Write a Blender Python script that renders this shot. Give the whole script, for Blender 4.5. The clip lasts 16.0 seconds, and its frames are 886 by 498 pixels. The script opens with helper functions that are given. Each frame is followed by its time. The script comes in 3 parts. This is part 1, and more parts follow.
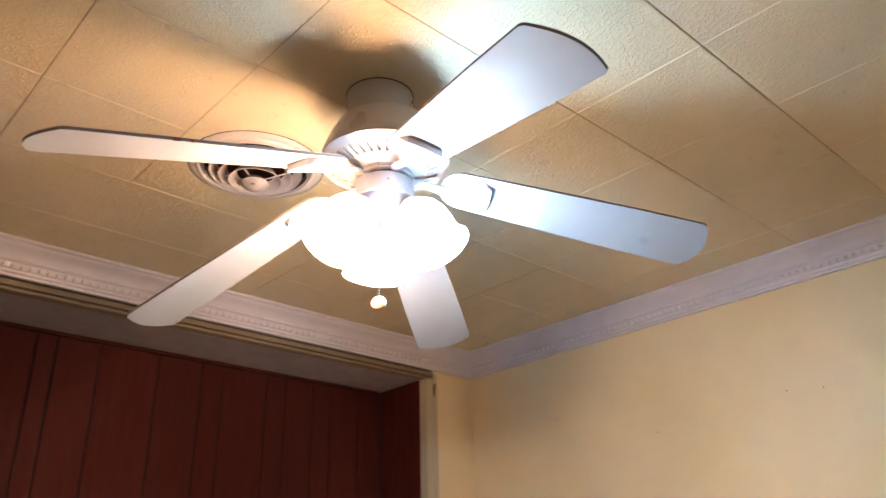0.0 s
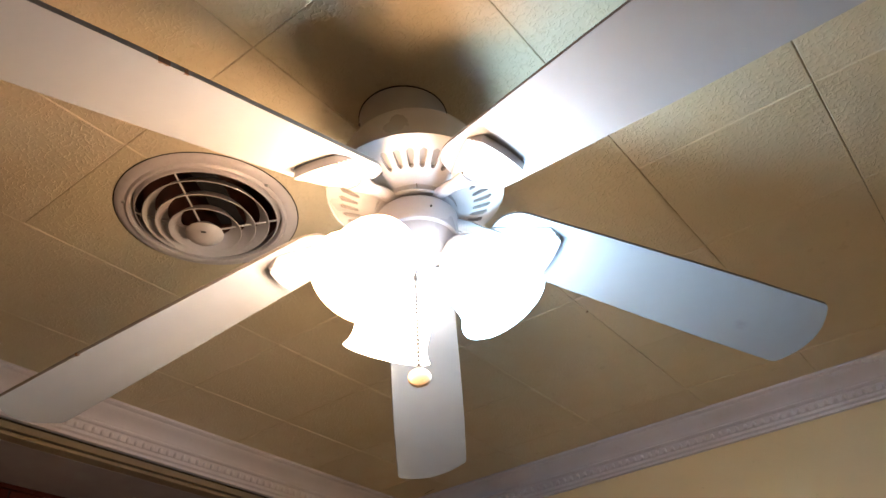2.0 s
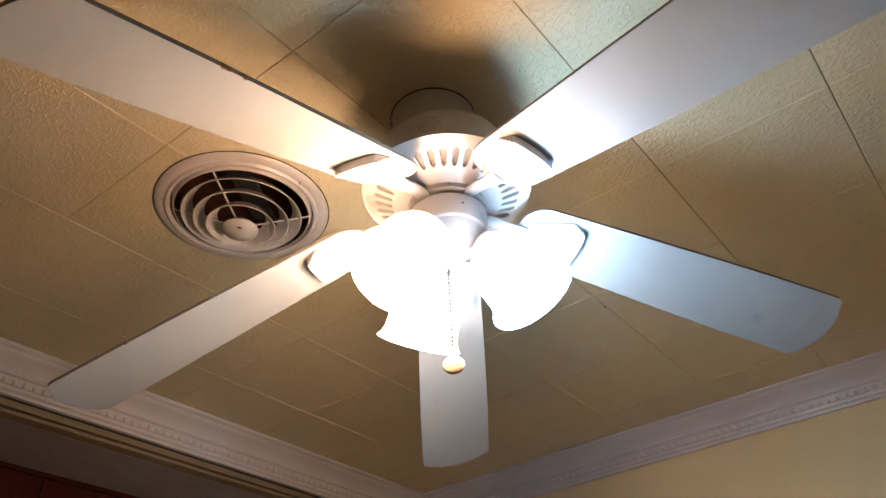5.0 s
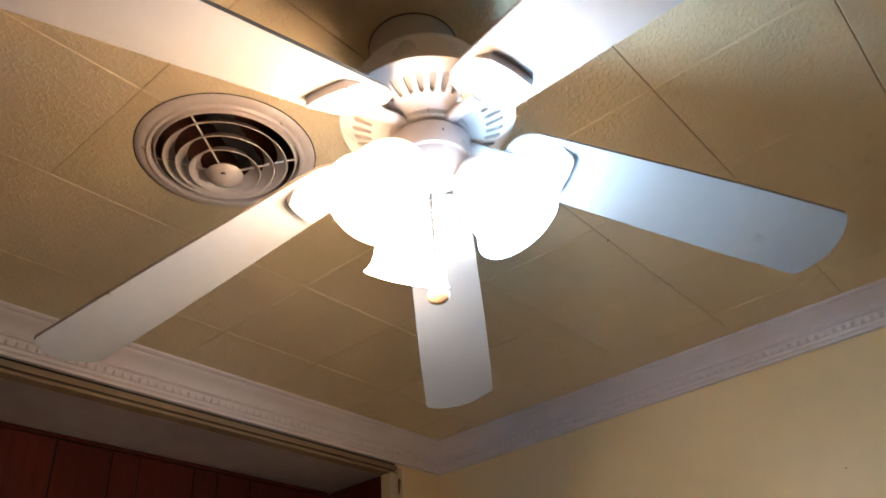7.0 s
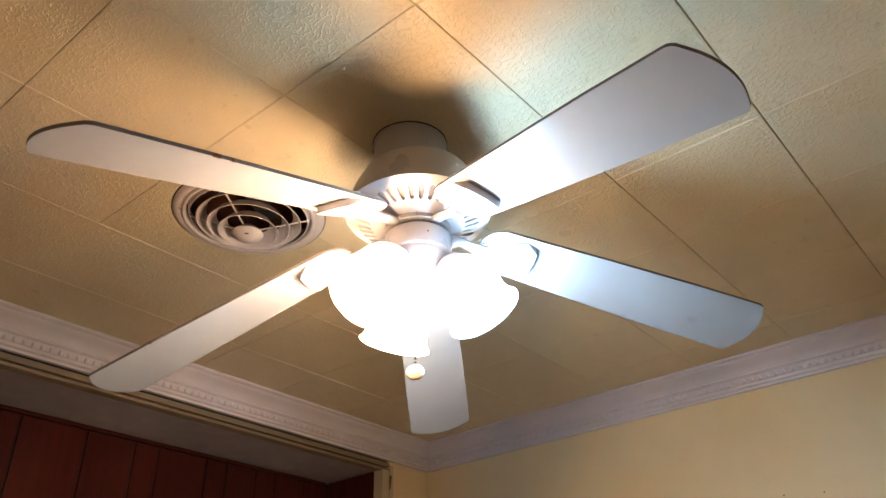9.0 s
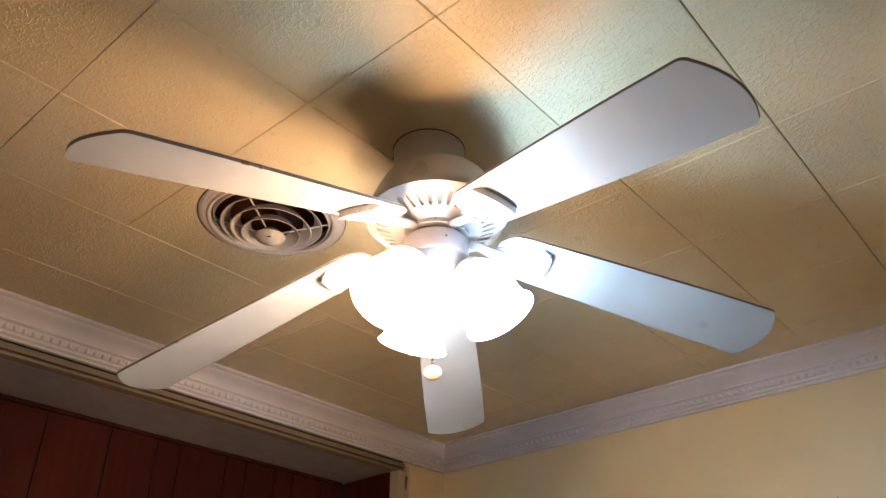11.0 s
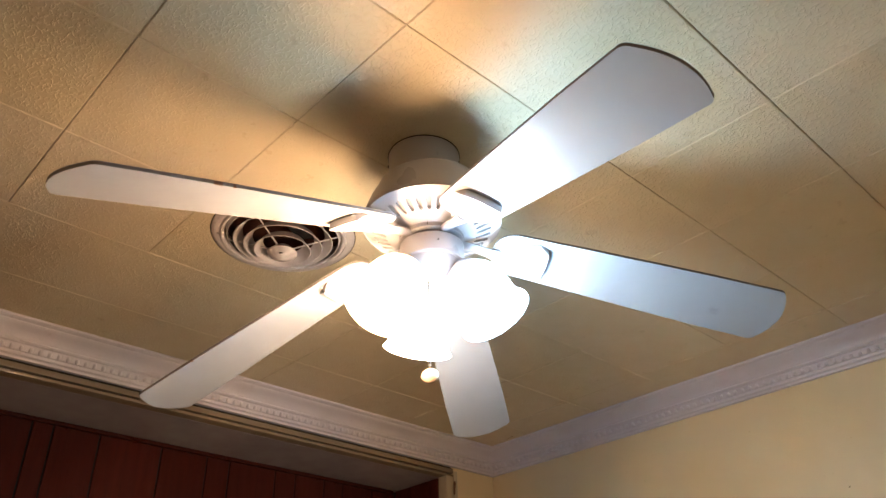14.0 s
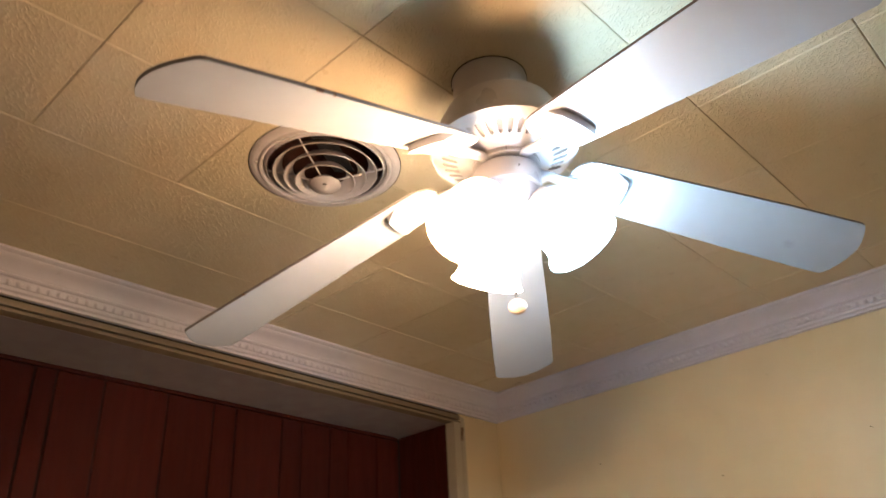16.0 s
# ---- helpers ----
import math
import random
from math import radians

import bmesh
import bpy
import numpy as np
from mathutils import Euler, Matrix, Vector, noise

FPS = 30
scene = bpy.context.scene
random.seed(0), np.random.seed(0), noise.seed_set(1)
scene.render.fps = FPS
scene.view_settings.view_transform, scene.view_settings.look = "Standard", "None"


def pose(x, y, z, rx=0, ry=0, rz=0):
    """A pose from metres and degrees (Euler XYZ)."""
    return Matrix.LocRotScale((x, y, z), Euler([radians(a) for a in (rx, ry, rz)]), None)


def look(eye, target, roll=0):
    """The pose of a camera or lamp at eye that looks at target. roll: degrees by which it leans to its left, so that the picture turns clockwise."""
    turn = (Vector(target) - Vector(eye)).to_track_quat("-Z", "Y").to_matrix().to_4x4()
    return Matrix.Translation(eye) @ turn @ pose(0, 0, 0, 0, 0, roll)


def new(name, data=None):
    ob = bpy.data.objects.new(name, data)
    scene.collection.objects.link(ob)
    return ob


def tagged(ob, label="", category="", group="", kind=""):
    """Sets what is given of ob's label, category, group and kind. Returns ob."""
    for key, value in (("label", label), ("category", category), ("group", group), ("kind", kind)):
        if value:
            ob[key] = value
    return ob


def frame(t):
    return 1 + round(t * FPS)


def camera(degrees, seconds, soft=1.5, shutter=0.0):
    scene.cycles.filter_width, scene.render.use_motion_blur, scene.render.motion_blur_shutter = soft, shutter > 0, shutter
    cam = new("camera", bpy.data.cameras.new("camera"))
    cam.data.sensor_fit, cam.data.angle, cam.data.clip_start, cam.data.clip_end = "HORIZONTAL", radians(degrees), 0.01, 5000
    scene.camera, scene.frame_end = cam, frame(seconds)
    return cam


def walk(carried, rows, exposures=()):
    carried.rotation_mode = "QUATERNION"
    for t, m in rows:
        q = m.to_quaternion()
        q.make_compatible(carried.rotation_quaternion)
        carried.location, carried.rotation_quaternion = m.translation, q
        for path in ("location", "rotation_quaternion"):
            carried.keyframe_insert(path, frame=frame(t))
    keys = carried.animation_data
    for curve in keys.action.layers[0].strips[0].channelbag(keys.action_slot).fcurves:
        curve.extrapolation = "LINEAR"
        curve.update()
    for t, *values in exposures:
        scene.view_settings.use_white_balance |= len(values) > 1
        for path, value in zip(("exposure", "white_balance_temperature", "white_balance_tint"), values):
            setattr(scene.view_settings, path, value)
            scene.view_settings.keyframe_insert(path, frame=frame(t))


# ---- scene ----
cam = camera(59.4, 16.0, shutter=0.4)
PATH = [
    (0, (-0.590, -0.838, 1.473), (0.658, 0.490, 2.299), -1.5),
    (0.5, (-0.623, -0.593, 1.497), (0.769, 0.506, 2.417), -4.3),
    (1, (-0.559, -0.434, 1.524), (0.828, 0.572, 2.555), -4.2),
    (1.5, (-0.431, -0.363, 1.544), (0.893, 0.630, 2.672), -4.8),
    (2, (-0.438, -0.314, 1.542), (0.880, 0.624, 2.718), -3.9),
    (2.5, (-0.460, -0.305, 1.565), (0.859, 0.594, 2.767), -4.5),
    (3, (-0.466, -0.315, 1.562), (0.846, 0.607, 2.758), -4.4),
    (3.5, (-0.481, -0.326, 1.534), (0.807, 0.661, 2.702), -3.9),
    (4, (-0.505, -0.328, 1.520), (0.766, 0.687, 2.685), -2.9),
    (4.2, (-0.499, -0.324, 1.517), (0.780, 0.672, 2.687), -3.0),
    (6.3, (-0.488, -0.306, 1.502), (0.835, 0.636, 2.673), -3.4),
    (6.5, (-0.485, -0.305, 1.507), (0.842, 0.662, 2.648), -3.3),
    (7, (-0.420, -0.314, 1.497), (0.902, 0.722, 2.583), -5.0),
    (7.5, (-0.353, -0.314, 1.472), (0.970, 0.757, 2.523), -7.2),
    (8, (-0.502, -0.419, 1.491), (0.855, 0.655, 2.493), -5.6),
    (8.5, (-0.591, -0.506, 1.505), (0.798, 0.562, 2.470), -4.9),
    (9, (-0.617, -0.543, 1.512), (0.713, 0.540, 2.541), -1.6),
    (11.5, (-0.648, -0.563, 1.486), (0.649, 0.552, 2.523), -0.5),
    (12, (-0.653, -0.565, 1.480), (0.634, 0.556, 2.521), -0.9),
    (12.5, (-0.653, -0.567, 1.480), (0.628, 0.553, 2.530), -0.6),
    (13, (-0.654, -0.546, 1.479), (0.632, 0.549, 2.548), 0.1),
    (13.5, (-0.626, -0.579, 1.470), (0.635, 0.556, 2.530), -0.9),
    (14, (-0.565, -0.654, 1.483), (0.616, 0.570, 2.536), -1.7),
    (14.5, (-0.515, -0.683, 1.493), (0.639, 0.567, 2.544), -1.4),
    (15, (-0.514, -0.690, 1.496), (0.592, 0.617, 2.531), 0.2),
    (15.5, (-0.551, -0.645, 1.494), (0.550, 0.696, 2.491), -0.3),
    (16, (-0.652, -0.444, 1.485), (0.650, 0.738, 2.438), -3.2),
]
EXPOSURE = [
    (0, 1.60, 6250, 15), (0.5, 1.38, 6250, 15), (1, 1.20, 6380, 12), (1.5, 0.89, 6500, 10), (2.5, 0.65, 6500, 10), (3.5, 0.60, 6500, 10), (4.2, 0.60, 6500, 10), (6.3, 0.64, 6500, 10), (7, 0.80, 6500, 10), (7.5, 0.91, 6500, 10), (8, 0.92, 6500, 10), (9, 1.10, 6500, 10), (11.5, 1.12, 6500, 10), (12.5, 1.15, 6500, 10), (14.5, 1.17, 6500, 10), (16, 1.20, 6500, 10),
]
walk(cam, [(t, look(eye, target, roll)) for t, eye, target, roll in PATH], EXPOSURE)

# world: a closed house at night, only a trace of ambient light
world = bpy.data.worlds.new("night")
scene.world = world
world.use_nodes = True
world.node_tree.nodes["Background"].inputs["Color"].default_value = (0.6, 0.65, 0.8, 1)
world.node_tree.nodes["Background"].inputs["Strength"].default_value = 0.02

GLOW = 16.0
BULB_AT = 0.080       # how far below its socket a bulb shines
T = 0.3048            # one foot ceiling tile
CEIL = 2.44
X_WEST, X_EAST = -2.25, 1.765
Y_SOUTH, Y_NORTH = -2.6, 1.51
FAN = (0.25, 0.21)


# ---- materials ----
class Mat:
    def __init__(self, name, color, rough=0.5, metal=0.0):
        self.m = bpy.data.materials.new(name)
        self.m.use_nodes = True
        self.t = self.m.node_tree
        self.b = self.t.nodes["Principled BSDF"]
        self.b.inputs["Base Color"].default_value = (*color, 1)
        self.b.inputs["Roughness"].default_value = rough
        self.b.inputs["Metallic"].default_value = metal
        self.color = color
        self.coord = self.t.nodes.new("ShaderNodeTexCoord")
        self.normal = None

    def node(self, kind, **values):
        n = self.t.nodes.new(kind)
        for k, v in values.items():
            n.inputs[k].default_value = v
        return n

    def link(self, a, b):
        self.t.links.new(a, b)

    def noise(self, scale, detail=3.0, rough=0.5, stretch=(1, 1, 1), distort=0.0):
        mp = self.node("ShaderNodeMapping", Scale=stretch)
        self.link(self.coord.outputs["Object"], mp.inputs["Vector"])
        n = self.node("ShaderNodeTexNoise", Scale=scale, Detail=detail, Roughness=rough, Distortion=distort)
        self.link(mp.outputs["Vector"], n.inputs["Vector"])
        return n.outputs["Fac"]

    def ramp(self, fac, lo, hi, a=0.0, b=1.0):
        r = self.node("ShaderNodeMapRange")
        r.interpolation_type = "SMOOTHSTEP"
        for k, v in (("From Min", lo), ("From Max", hi), ("To Min", a), ("To Max", b)):
            r.inputs[k].default_value = v
        self.link(fac, r.inputs["Value"])
        return r.outputs["Result"]

    def math(self, op, a, b=0.5):
        n = self.t.nodes.new("ShaderNodeMath")
        n.operation = op
        for i, v in enumerate((a, b)):
            if isinstance(v, (int, float)):
                n.inputs[i].default_value = v
            else:
                self.link(v, n.inputs[i])
        return n.outputs[0]

    def tint(self, fac, other, amount=1.0):
        """Blend the base colour towards another one by a factor."""
        mix = self.t.nodes.new("ShaderNodeMix")
        mix.data_type = "RGBA"
        old = self.b.inputs["Base Color"]
        if old.is_linked:
            self.link(old.links[0].from_socket, mix.inputs[6])
        else:
            mix.inputs[6].default_value = old.default_value
        mix.inputs[7].default_value = (*other, 1)
        self.link(self.math("MULTIPLY", fac, amount), mix.inputs[0])
        self.link(mix.outputs[2], old)
        return self

    def rough(self, fac, a, b):
        self.link(self.ramp(fac, 0.3, 0.7, a, b), self.b.inputs["Roughness"])
        return self

    def bump(self, height, distance, strength=1.0):
        n = self.node("ShaderNodeBump", Strength=strength, Distance=distance)
        self.link(height, n.inputs["Height"])
        if self.normal:
            self.link(self.normal, n.inputs["Normal"])
        self.normal = n.outputs["Normal"]
        self.link(self.normal, self.b.inputs["Normal"])
        return self


def tile_material():
    m = Mat("ceiling_tile", (0.63, 0.527, 0.385), 0.55)
    worm = m.noise(128, 0.6, 0.4, (1.0, 0.72, 1.0), distort=0.45)
    ridge = m.ramp(m.math("ABSOLUTE", m.math("SUBTRACT", worm, 0.5)), 0.0, 0.13, 1, 0)
    gate = m.ramp(m.noise(105, 1.0), 0.36, 0.54)
    relief = m.math("MULTIPLY", ridge, gate)
    m.bump(relief, 0.0010, 0.66)
    m.bump(m.noise(260, 2.0), 0.0005, 0.2)
    m.tint(m.ramp(m.noise(2.3, 4.0), 0.4, 0.75), (0.50, 0.39, 0.21), 0.35)
    geo = m.t.nodes.new("ShaderNodeNewGeometry")
    m.tint(geo.outputs["Random Per Island"], (0.53, 0.43, 0.25), 0.35)
    m.tint(m.ramp(m.noise(30, 3.0), 0.66, 0.74), (0.35, 0.24, 0.12), 0.25)
    m.rough(m.noise(20, 3.0), 0.42, 0.62)
    return m.m


def paint(name, color, dirt, rough=0.45, grain=180, depth=0.0006, amount=0.4):
    m = Mat(name, color, rough)
    m.bump(m.noise(grain, 3.0), depth, 0.4)
    m.tint(m.ramp(m.noise(4.0, 5.0), 0.45, 0.75), dirt, amount)
    m.tint(m.ramp(m.noise(55, 4.0), 0.62, 0.8), dirt, amount)
    m.rough(m.noise(14, 3.0), rough - 0.1, rough + 0.12)
    return m.m


def wall_material():
    m = Mat("yellow_wall_paint", (0.75, 0.59, 0.37), 0.5)
    m.bump(m.noise(140, 4.0), 0.0008, 0.35)
    m.bump(m.noise(9, 3.0), 0.004, 0.25)
    m.tint(m.ramp(m.noise(1.6, 4.0), 0.4, 0.75), (0.66, 0.50, 0.25), 0.5)
    m.tint(m.ramp(m.noise(90, 2.0), 0.72, 0.78), (0.45, 0.33, 0.16), 0.25)
    m.rough(m.noise(10, 3.0), 0.42, 0.6)
    return m.m


def wood_panel_material():
    m = Mat("reddish_wood_panel", (0.068, 0.0098, 0.0060), 0.6)
    m.b.inputs["Specular IOR Level"].default_value = 0.1
    m.tint(m.ramp(m.noise(9, 6.0, 0.6, (6, 6, 0.5)), 0.3, 0.75), (0.027, 0.0055, 0.004), 0.5)
    m.tint(m.ramp(m.noise(30, 4.0, 0.6, (8, 8, 0.35)), 0.5, 0.7), (0.095, 0.017, 0.009), 0.25)
    info = m.t.nodes.new("ShaderNodeObjectInfo")
    m.tint(info.outputs["Random"], (0.038, 0.0075, 0.0048), 0.5)
    m.bump(m.noise(40, 4.0, 0.6, (8, 8, 0.4)), 0.0006, 0.4)
    m.rough(m.noise(8, 3.0, 0.5, (4, 4, 0.5)), 0.6, 0.75)
    return m.m


def blade_material(name="white_blade_laminate", smudge=None):
    m = Mat(name, (0.300, 0.299, 0.322), 0.42)
    m.bump(m.noise(60, 3.0, 0.5, (0.6, 6, 6)), 0.0003, 0.3)
    m.tint(m.ramp(m.noise(5, 5.0), 0.45, 0.75), (0.272, 0.268, 0.282), 0.5)
    m.tint(m.ramp(m.noise(26, 4.0), 0.70, 0.80), (0.31, 0.28, 0.265), 0.35)
    m.rough(m.noise(12, 3.0), 0.50, 0.66)
    m.b.inputs["Specular IOR Level"].default_value = 0.3
    if smudge:
        # a greasy mark at one spot of the blade
        far = m.t.nodes.new("ShaderNodeVectorMath")
        far.operation = "DISTANCE"
        m.link(m.coord.outputs["Object"], far.inputs[0])
        far.inputs[1].default_value = smudge
        mark = m.math("MULTIPLY", m.ramp(far.outputs["Value"], 0.003, 0.017, 1, 0), m.ramp(m.noise(90, 3.0), 0.3, 0.6))
        m.tint(mark, (0.13, 0.125, 0.14), 0.30)
    return m.m


def glass_material(name, glow):
    m = Mat(name, (0.85, 0.84, 0.82), 0.3)
    m.b.inputs["Emission Color"].default_value = (*glow, 1)
    z = m.node("ShaderNodeSeparateXYZ")
    m.link(m.coord.outputs["Object"], z.inputs[0])
    m.link(m.ramp(z.outputs["Z"], 0.020, 0.085, 0.12 * GLOW, GLOW), m.b.inputs["Emission Strength"])
    m.tint(m.ramp(m.noise(18, 3.0), 0.4, 0.7), (0.8, 0.78, 0.75), 0.4)
    m.bump(m.noise(40, 3.0), 0.0004, 0.3)
    # frosted glass lets part of the bulb's light straight through
    clear = m.node("ShaderNodeBsdfTransparent")
    mix = m.t.nodes.new("ShaderNodeMixShader")
    m.link(m.ramp(z.outputs["Z"], 0.010, 0.028, 0.06, 0.5), mix.inputs[0])
    m.link(m.b.outputs["BSDF"], mix.inputs[1])
    m.link(clear.outputs["BSDF"], mix.inputs[2])
    m.link(mix.outputs["Shader"], m.t.nodes["Material Output"].inputs["Surface"])
    return m.m


def plain(name, color, rough=0.5, metal=0.0, dirt=None):
    m = Mat(name, color, rough, metal)
    m.bump(m.noise(120, 3.0), 0.0003, 0.3)
    m.tint(m.ramp(m.noise(25, 4.0), 0.45, 0.75), dirt or tuple(c * 0.7 for c in color), 0.5)
    return m.m


TILE = tile_material()
WALL = wall_material()
WOOD = wood_panel_material()
CROWN = paint("white_moulding_paint", (0.60, 0.55, 0.61), (0.45, 0.405, 0.41), 0.42)
CREAM = paint("cream_trim_paint", (0.47, 0.385, 0.275), (0.36, 0.28, 0.18), 0.42)
# head boards: a darker tan than the casing's cream
TAN = paint("tan_trim_paint", (0.22, 0.163, 0.102), (0.13, 0.090, 0.052), 0.42)
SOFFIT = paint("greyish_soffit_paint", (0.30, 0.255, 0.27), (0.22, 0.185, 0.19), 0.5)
FANWHITE = paint("white_fan_enamel", (0.440, 0.418, 0.432), (0.37, 0.36, 0.365), 0.36, 220, 0.0003, 0.18)
BLADE = blade_material()
BLADE_MARKED = blade_material("smudged_blade_laminate", (0.536, 0.0185, 0.0))
# blade edges: dirt and the edge's shadow line put into one dark grey-brown
BLADE_EDGE = plain("dirty_shaded_edge", (0.20, 0.17, 0.155), 0.7)
VENTWHITE = paint("vent_enamel", (0.52, 0.465, 0.475), (0.38, 0.31, 0.29), 0.4, 200, 0.0003, 0.5)
DUCT = plain("rusty_duct_metal", (0.080, 0.026, 0.015), 0.45, 0.3, (0.02, 0.014, 0.014))
DARK = plain("near_black", (0.012, 0.008, 0.007), 0.9)
ZINC = plain("zinc_screw", (0.62, 0.60, 0.58), 0.35, 0.9)
BRASS = plain("brass", (0.72, 0.50, 0.20), 0.3, 1.0)
CHAIN = plain("tarnished_chain_metal", (0.014, 0.010, 0.007), 0.6)
FOB = plain("tan_wooden_fob", (0.32, 0.225, 0.15), 0.6, 0.0, (0.25, 0.165, 0.10))
CHIP = plain("bare_wood_chip", (0.16, 0.075, 0.035), 0.8)
# unseen floor, its brown lightened to bounce fill light upwards
FLOOR = plain("pale_bounce_floor", (0.58, 0.51, 0.42), 0.6)
WARM = glass_material("frosted_glass_warm_bulb", (1.0, 0.60, 0.30))
COOL = glass_material("frosted_glass_daylight_bulb", (0.40, 0.74, 1.2))
SOFT = glass_material("frosted_glass_soft_bulb", (1.0, 0.76, 0.52))


# ---- builders ----
def part(name, bm, material, parent=None, label="", smooth=False, at=None):
    bmesh.ops.recalc_face_normals(bm, faces=bm.faces)
    me = bpy.data.meshes.new(name)
    bm.to_mesh(me)
    bm.free()
    for m in material if isinstance(material, (list, tuple)) else (material,):
        me.materials.append(m)
    if smooth:
        for p in me.polygons:
            p.use_smooth = True
        me.set_sharp_from_angle(angle=radians(35))
    ob = new(name, me)
    if at is not None:
        ob.matrix_basis = at
    ob.parent = parent
    if label:
        tagged(ob, label)
    return ob


def again(name, mesh, parent, at, label=""):
    ob = new(name, mesh)
    ob.matrix_basis = at
    ob.parent = parent
    if label:
        tagged(ob, label)
    return ob


def box_into(bm, x0, x1, y0, y1, z0, z1, bevel=0.0):
    made = bmesh.ops.create_cube(bm, size=1.0)["verts"]
    for v in made:
        v.co = Vector((x0 + (v.co.x + 0.5) * (x1 - x0), y0 + (v.co.y + 0.5) * (y1 - y0), z0 + (v.co.z + 0.5) * (z1 - z0)))
    if bevel:
        edges = list({e for v in made for e in v.link_edges})
        bmesh.ops.bevel(bm, geom=edges, offset=bevel, segments=2, affect="EDGES", profile=0.6)
    return bm


def box(x0, x1, y0, y1, z0, z1, bevel=0.0):
    return box_into(bmesh.new(), x0, x1, y0, y1, z0, z1, bevel)


def lathe(profile, steps=64, bm=None, close=False):
    """Turn a list of (radius, z) round the z axis."""
    bm = bm or bmesh.new()
    rings = []
    for r, z in profile:
        if r < 1e-5:
            rings.append([bm.verts.new((0, 0, z))] * steps)
        else:
            rings.append([bm.verts.new((r * math.cos(2 * math.pi * i / steps), r * math.sin(2 * math.pi * i / steps), z)) for i in range(steps)])
    pairs = list(zip(rings, rings[1:]))
    if close:
        pairs.append((rings[-1], rings[0]))
    for a, b in pairs:
        for i in range(steps):
            j = (i + 1) % steps
            vs = []
            for v in (a[i], a[j], b[j], b[i]):
                if v not in vs:
                    vs.append(v)
            if len(vs) > 2:
                bm.faces.new(vs)
    return bm


def tube(points, radius, sides=10, flat=1.0):
    """A round bar along a list of points; flat squeezes it upright."""
    bm = bmesh.new()
    rings = []
    pts = [Vector(p) for p in points]
    for k, p in enumerate(pts):
        way = (pts[min(k + 1, len(pts) - 1)] - pts[max(k - 1, 0)]).normalized()
        side = way.cross(Vector((0, 0, 1)))
        side = side.normalized() if side.length > 1e-4 else Vector((1, 0, 0))
        up = side.cross(way)
        r = radius[k] if isinstance(radius, (list, tuple)) else radius
        rings.append([bm.verts.new(p + side * r * math.cos(2 * math.pi * i / sides) + up * r * flat * math.sin(2 * math.pi * i / sides)) for i in range(sides)])
    for a, b in zip(rings, rings[1:]):
        for i in range(sides):
            j = (i + 1) % sides
            bm.faces.new((a[i], a[j], b[j], b[i]))
    bm.faces.new(rings[0])
    bm.faces.new(rings[-1])
    return bm


def slab(outline, z0, z1, bevel=0.0, segments=2):
    """A plate from a flat outline, between two heights."""
    bm = bmesh.new()
    low = [bm.verts.new((x, y, z0)) for x, y in outline]
    top = [bm.verts.new((x, y, z1)) for x, y in outline]
    f0, f1 = bm.faces.new(low), bm.faces.new(top)
    n = len(outline)
    for i in range(n):
        j = (i + 1) % n
        bm.faces.new((low[i], low[j], top[j], top[i])).material_index = 1
    if bevel:
        bmesh.ops.bevel(bm, geom=list(f0.edges) + list(f1.edges), offset=bevel, segments=segments, affect="EDGES", profile=0.5)
    return bm


def thing(name, at, label, category, group="", kind=""):
    return tagged(new_at(name, at), label, category, group, kind)


def new_at(name, at):
    ob = new(name)
    ob.matrix_basis = at
    ob.empty_display_size = 0.1
    return ob


def structure(ob, label, category):
    return tagged(ob, label, category, kind="structure")


# ---- the room ----
structure(part("floor", box(X_WEST - 0.1, X_EAST + 0.1, Y_SOUTH - 0.1, 1.95, -0.1, 0.0), FLOOR), "unseen floor of the room, pale to bounce light up", "floor")
structure(part("wall_east", box(X_EAST, X_EAST + 0.12, Y_SOUTH - 0.1, Y_NORTH, 0, 2.46), WALL), "yellow painted plaster wall", "wall")
structure(part("wall_west", box(X_WEST - 0.12, X_WEST, Y_SOUTH - 0.1, 1.95, 0, 2.46), WALL), "yellow painted plaster wall", "wall")
structure(part("wall_south", box(X_WEST, X_EAST, Y_SOUTH - 0.12, Y_SOUTH, 0, 2.46), WALL), "yellow painted plaster wall", "wall")
X_JAMB, Z_HEAD = 1.490, 2.31
wall_north = bmesh.new()
box_into(wall_north, 1.537, X_EAST + 0.12, Y_NORTH, Y_NORTH + 0.12, 0, 2.46)
box_into(wall_north, X_WEST, 1.5365, Y_NORTH, Y_NORTH + 0.03, 2.352, 2.46)
structure(part("wall_north", wall_north, WALL), "yellow painted wall round a wide opening", "wall")
# unseen dark cover over the tiles, added to keep ambient light out
structure(part("unseen_cover_slab", box(X_WEST - 0.12, X_EAST + 0.12, Y_SOUTH - 0.12, 2.0, 2.66, 2.74), DARK), "unseen dark slab added above the ceiling", "roof")
above = bmesh.new()
box_into(above, X_WEST - 0.12, X_WEST, Y_SOUTH - 0.12, 2.0, 2.46, 2.66)
box_into(above, X_EAST, X_EAST + 0.12, Y_SOUTH - 0.12, 2.0, 2.46, 2.66)
box_into(above, X_WEST, X_EAST, Y_SOUTH - 0.12, Y_SOUTH, 2.46, 2.66)
box_into(above, X_WEST, X_EAST, Y_NORTH, Y_NORTH + 0.12, 2.46, 2.66)
structure(part("unseen_cover_side", above, DARK), "unseen dark upstand added above the ceiling", "wall")

# ceiling of square embossed tiles with chamfered joints
VENT, VENT_HOLE = (0.197, 0.651), 0.130


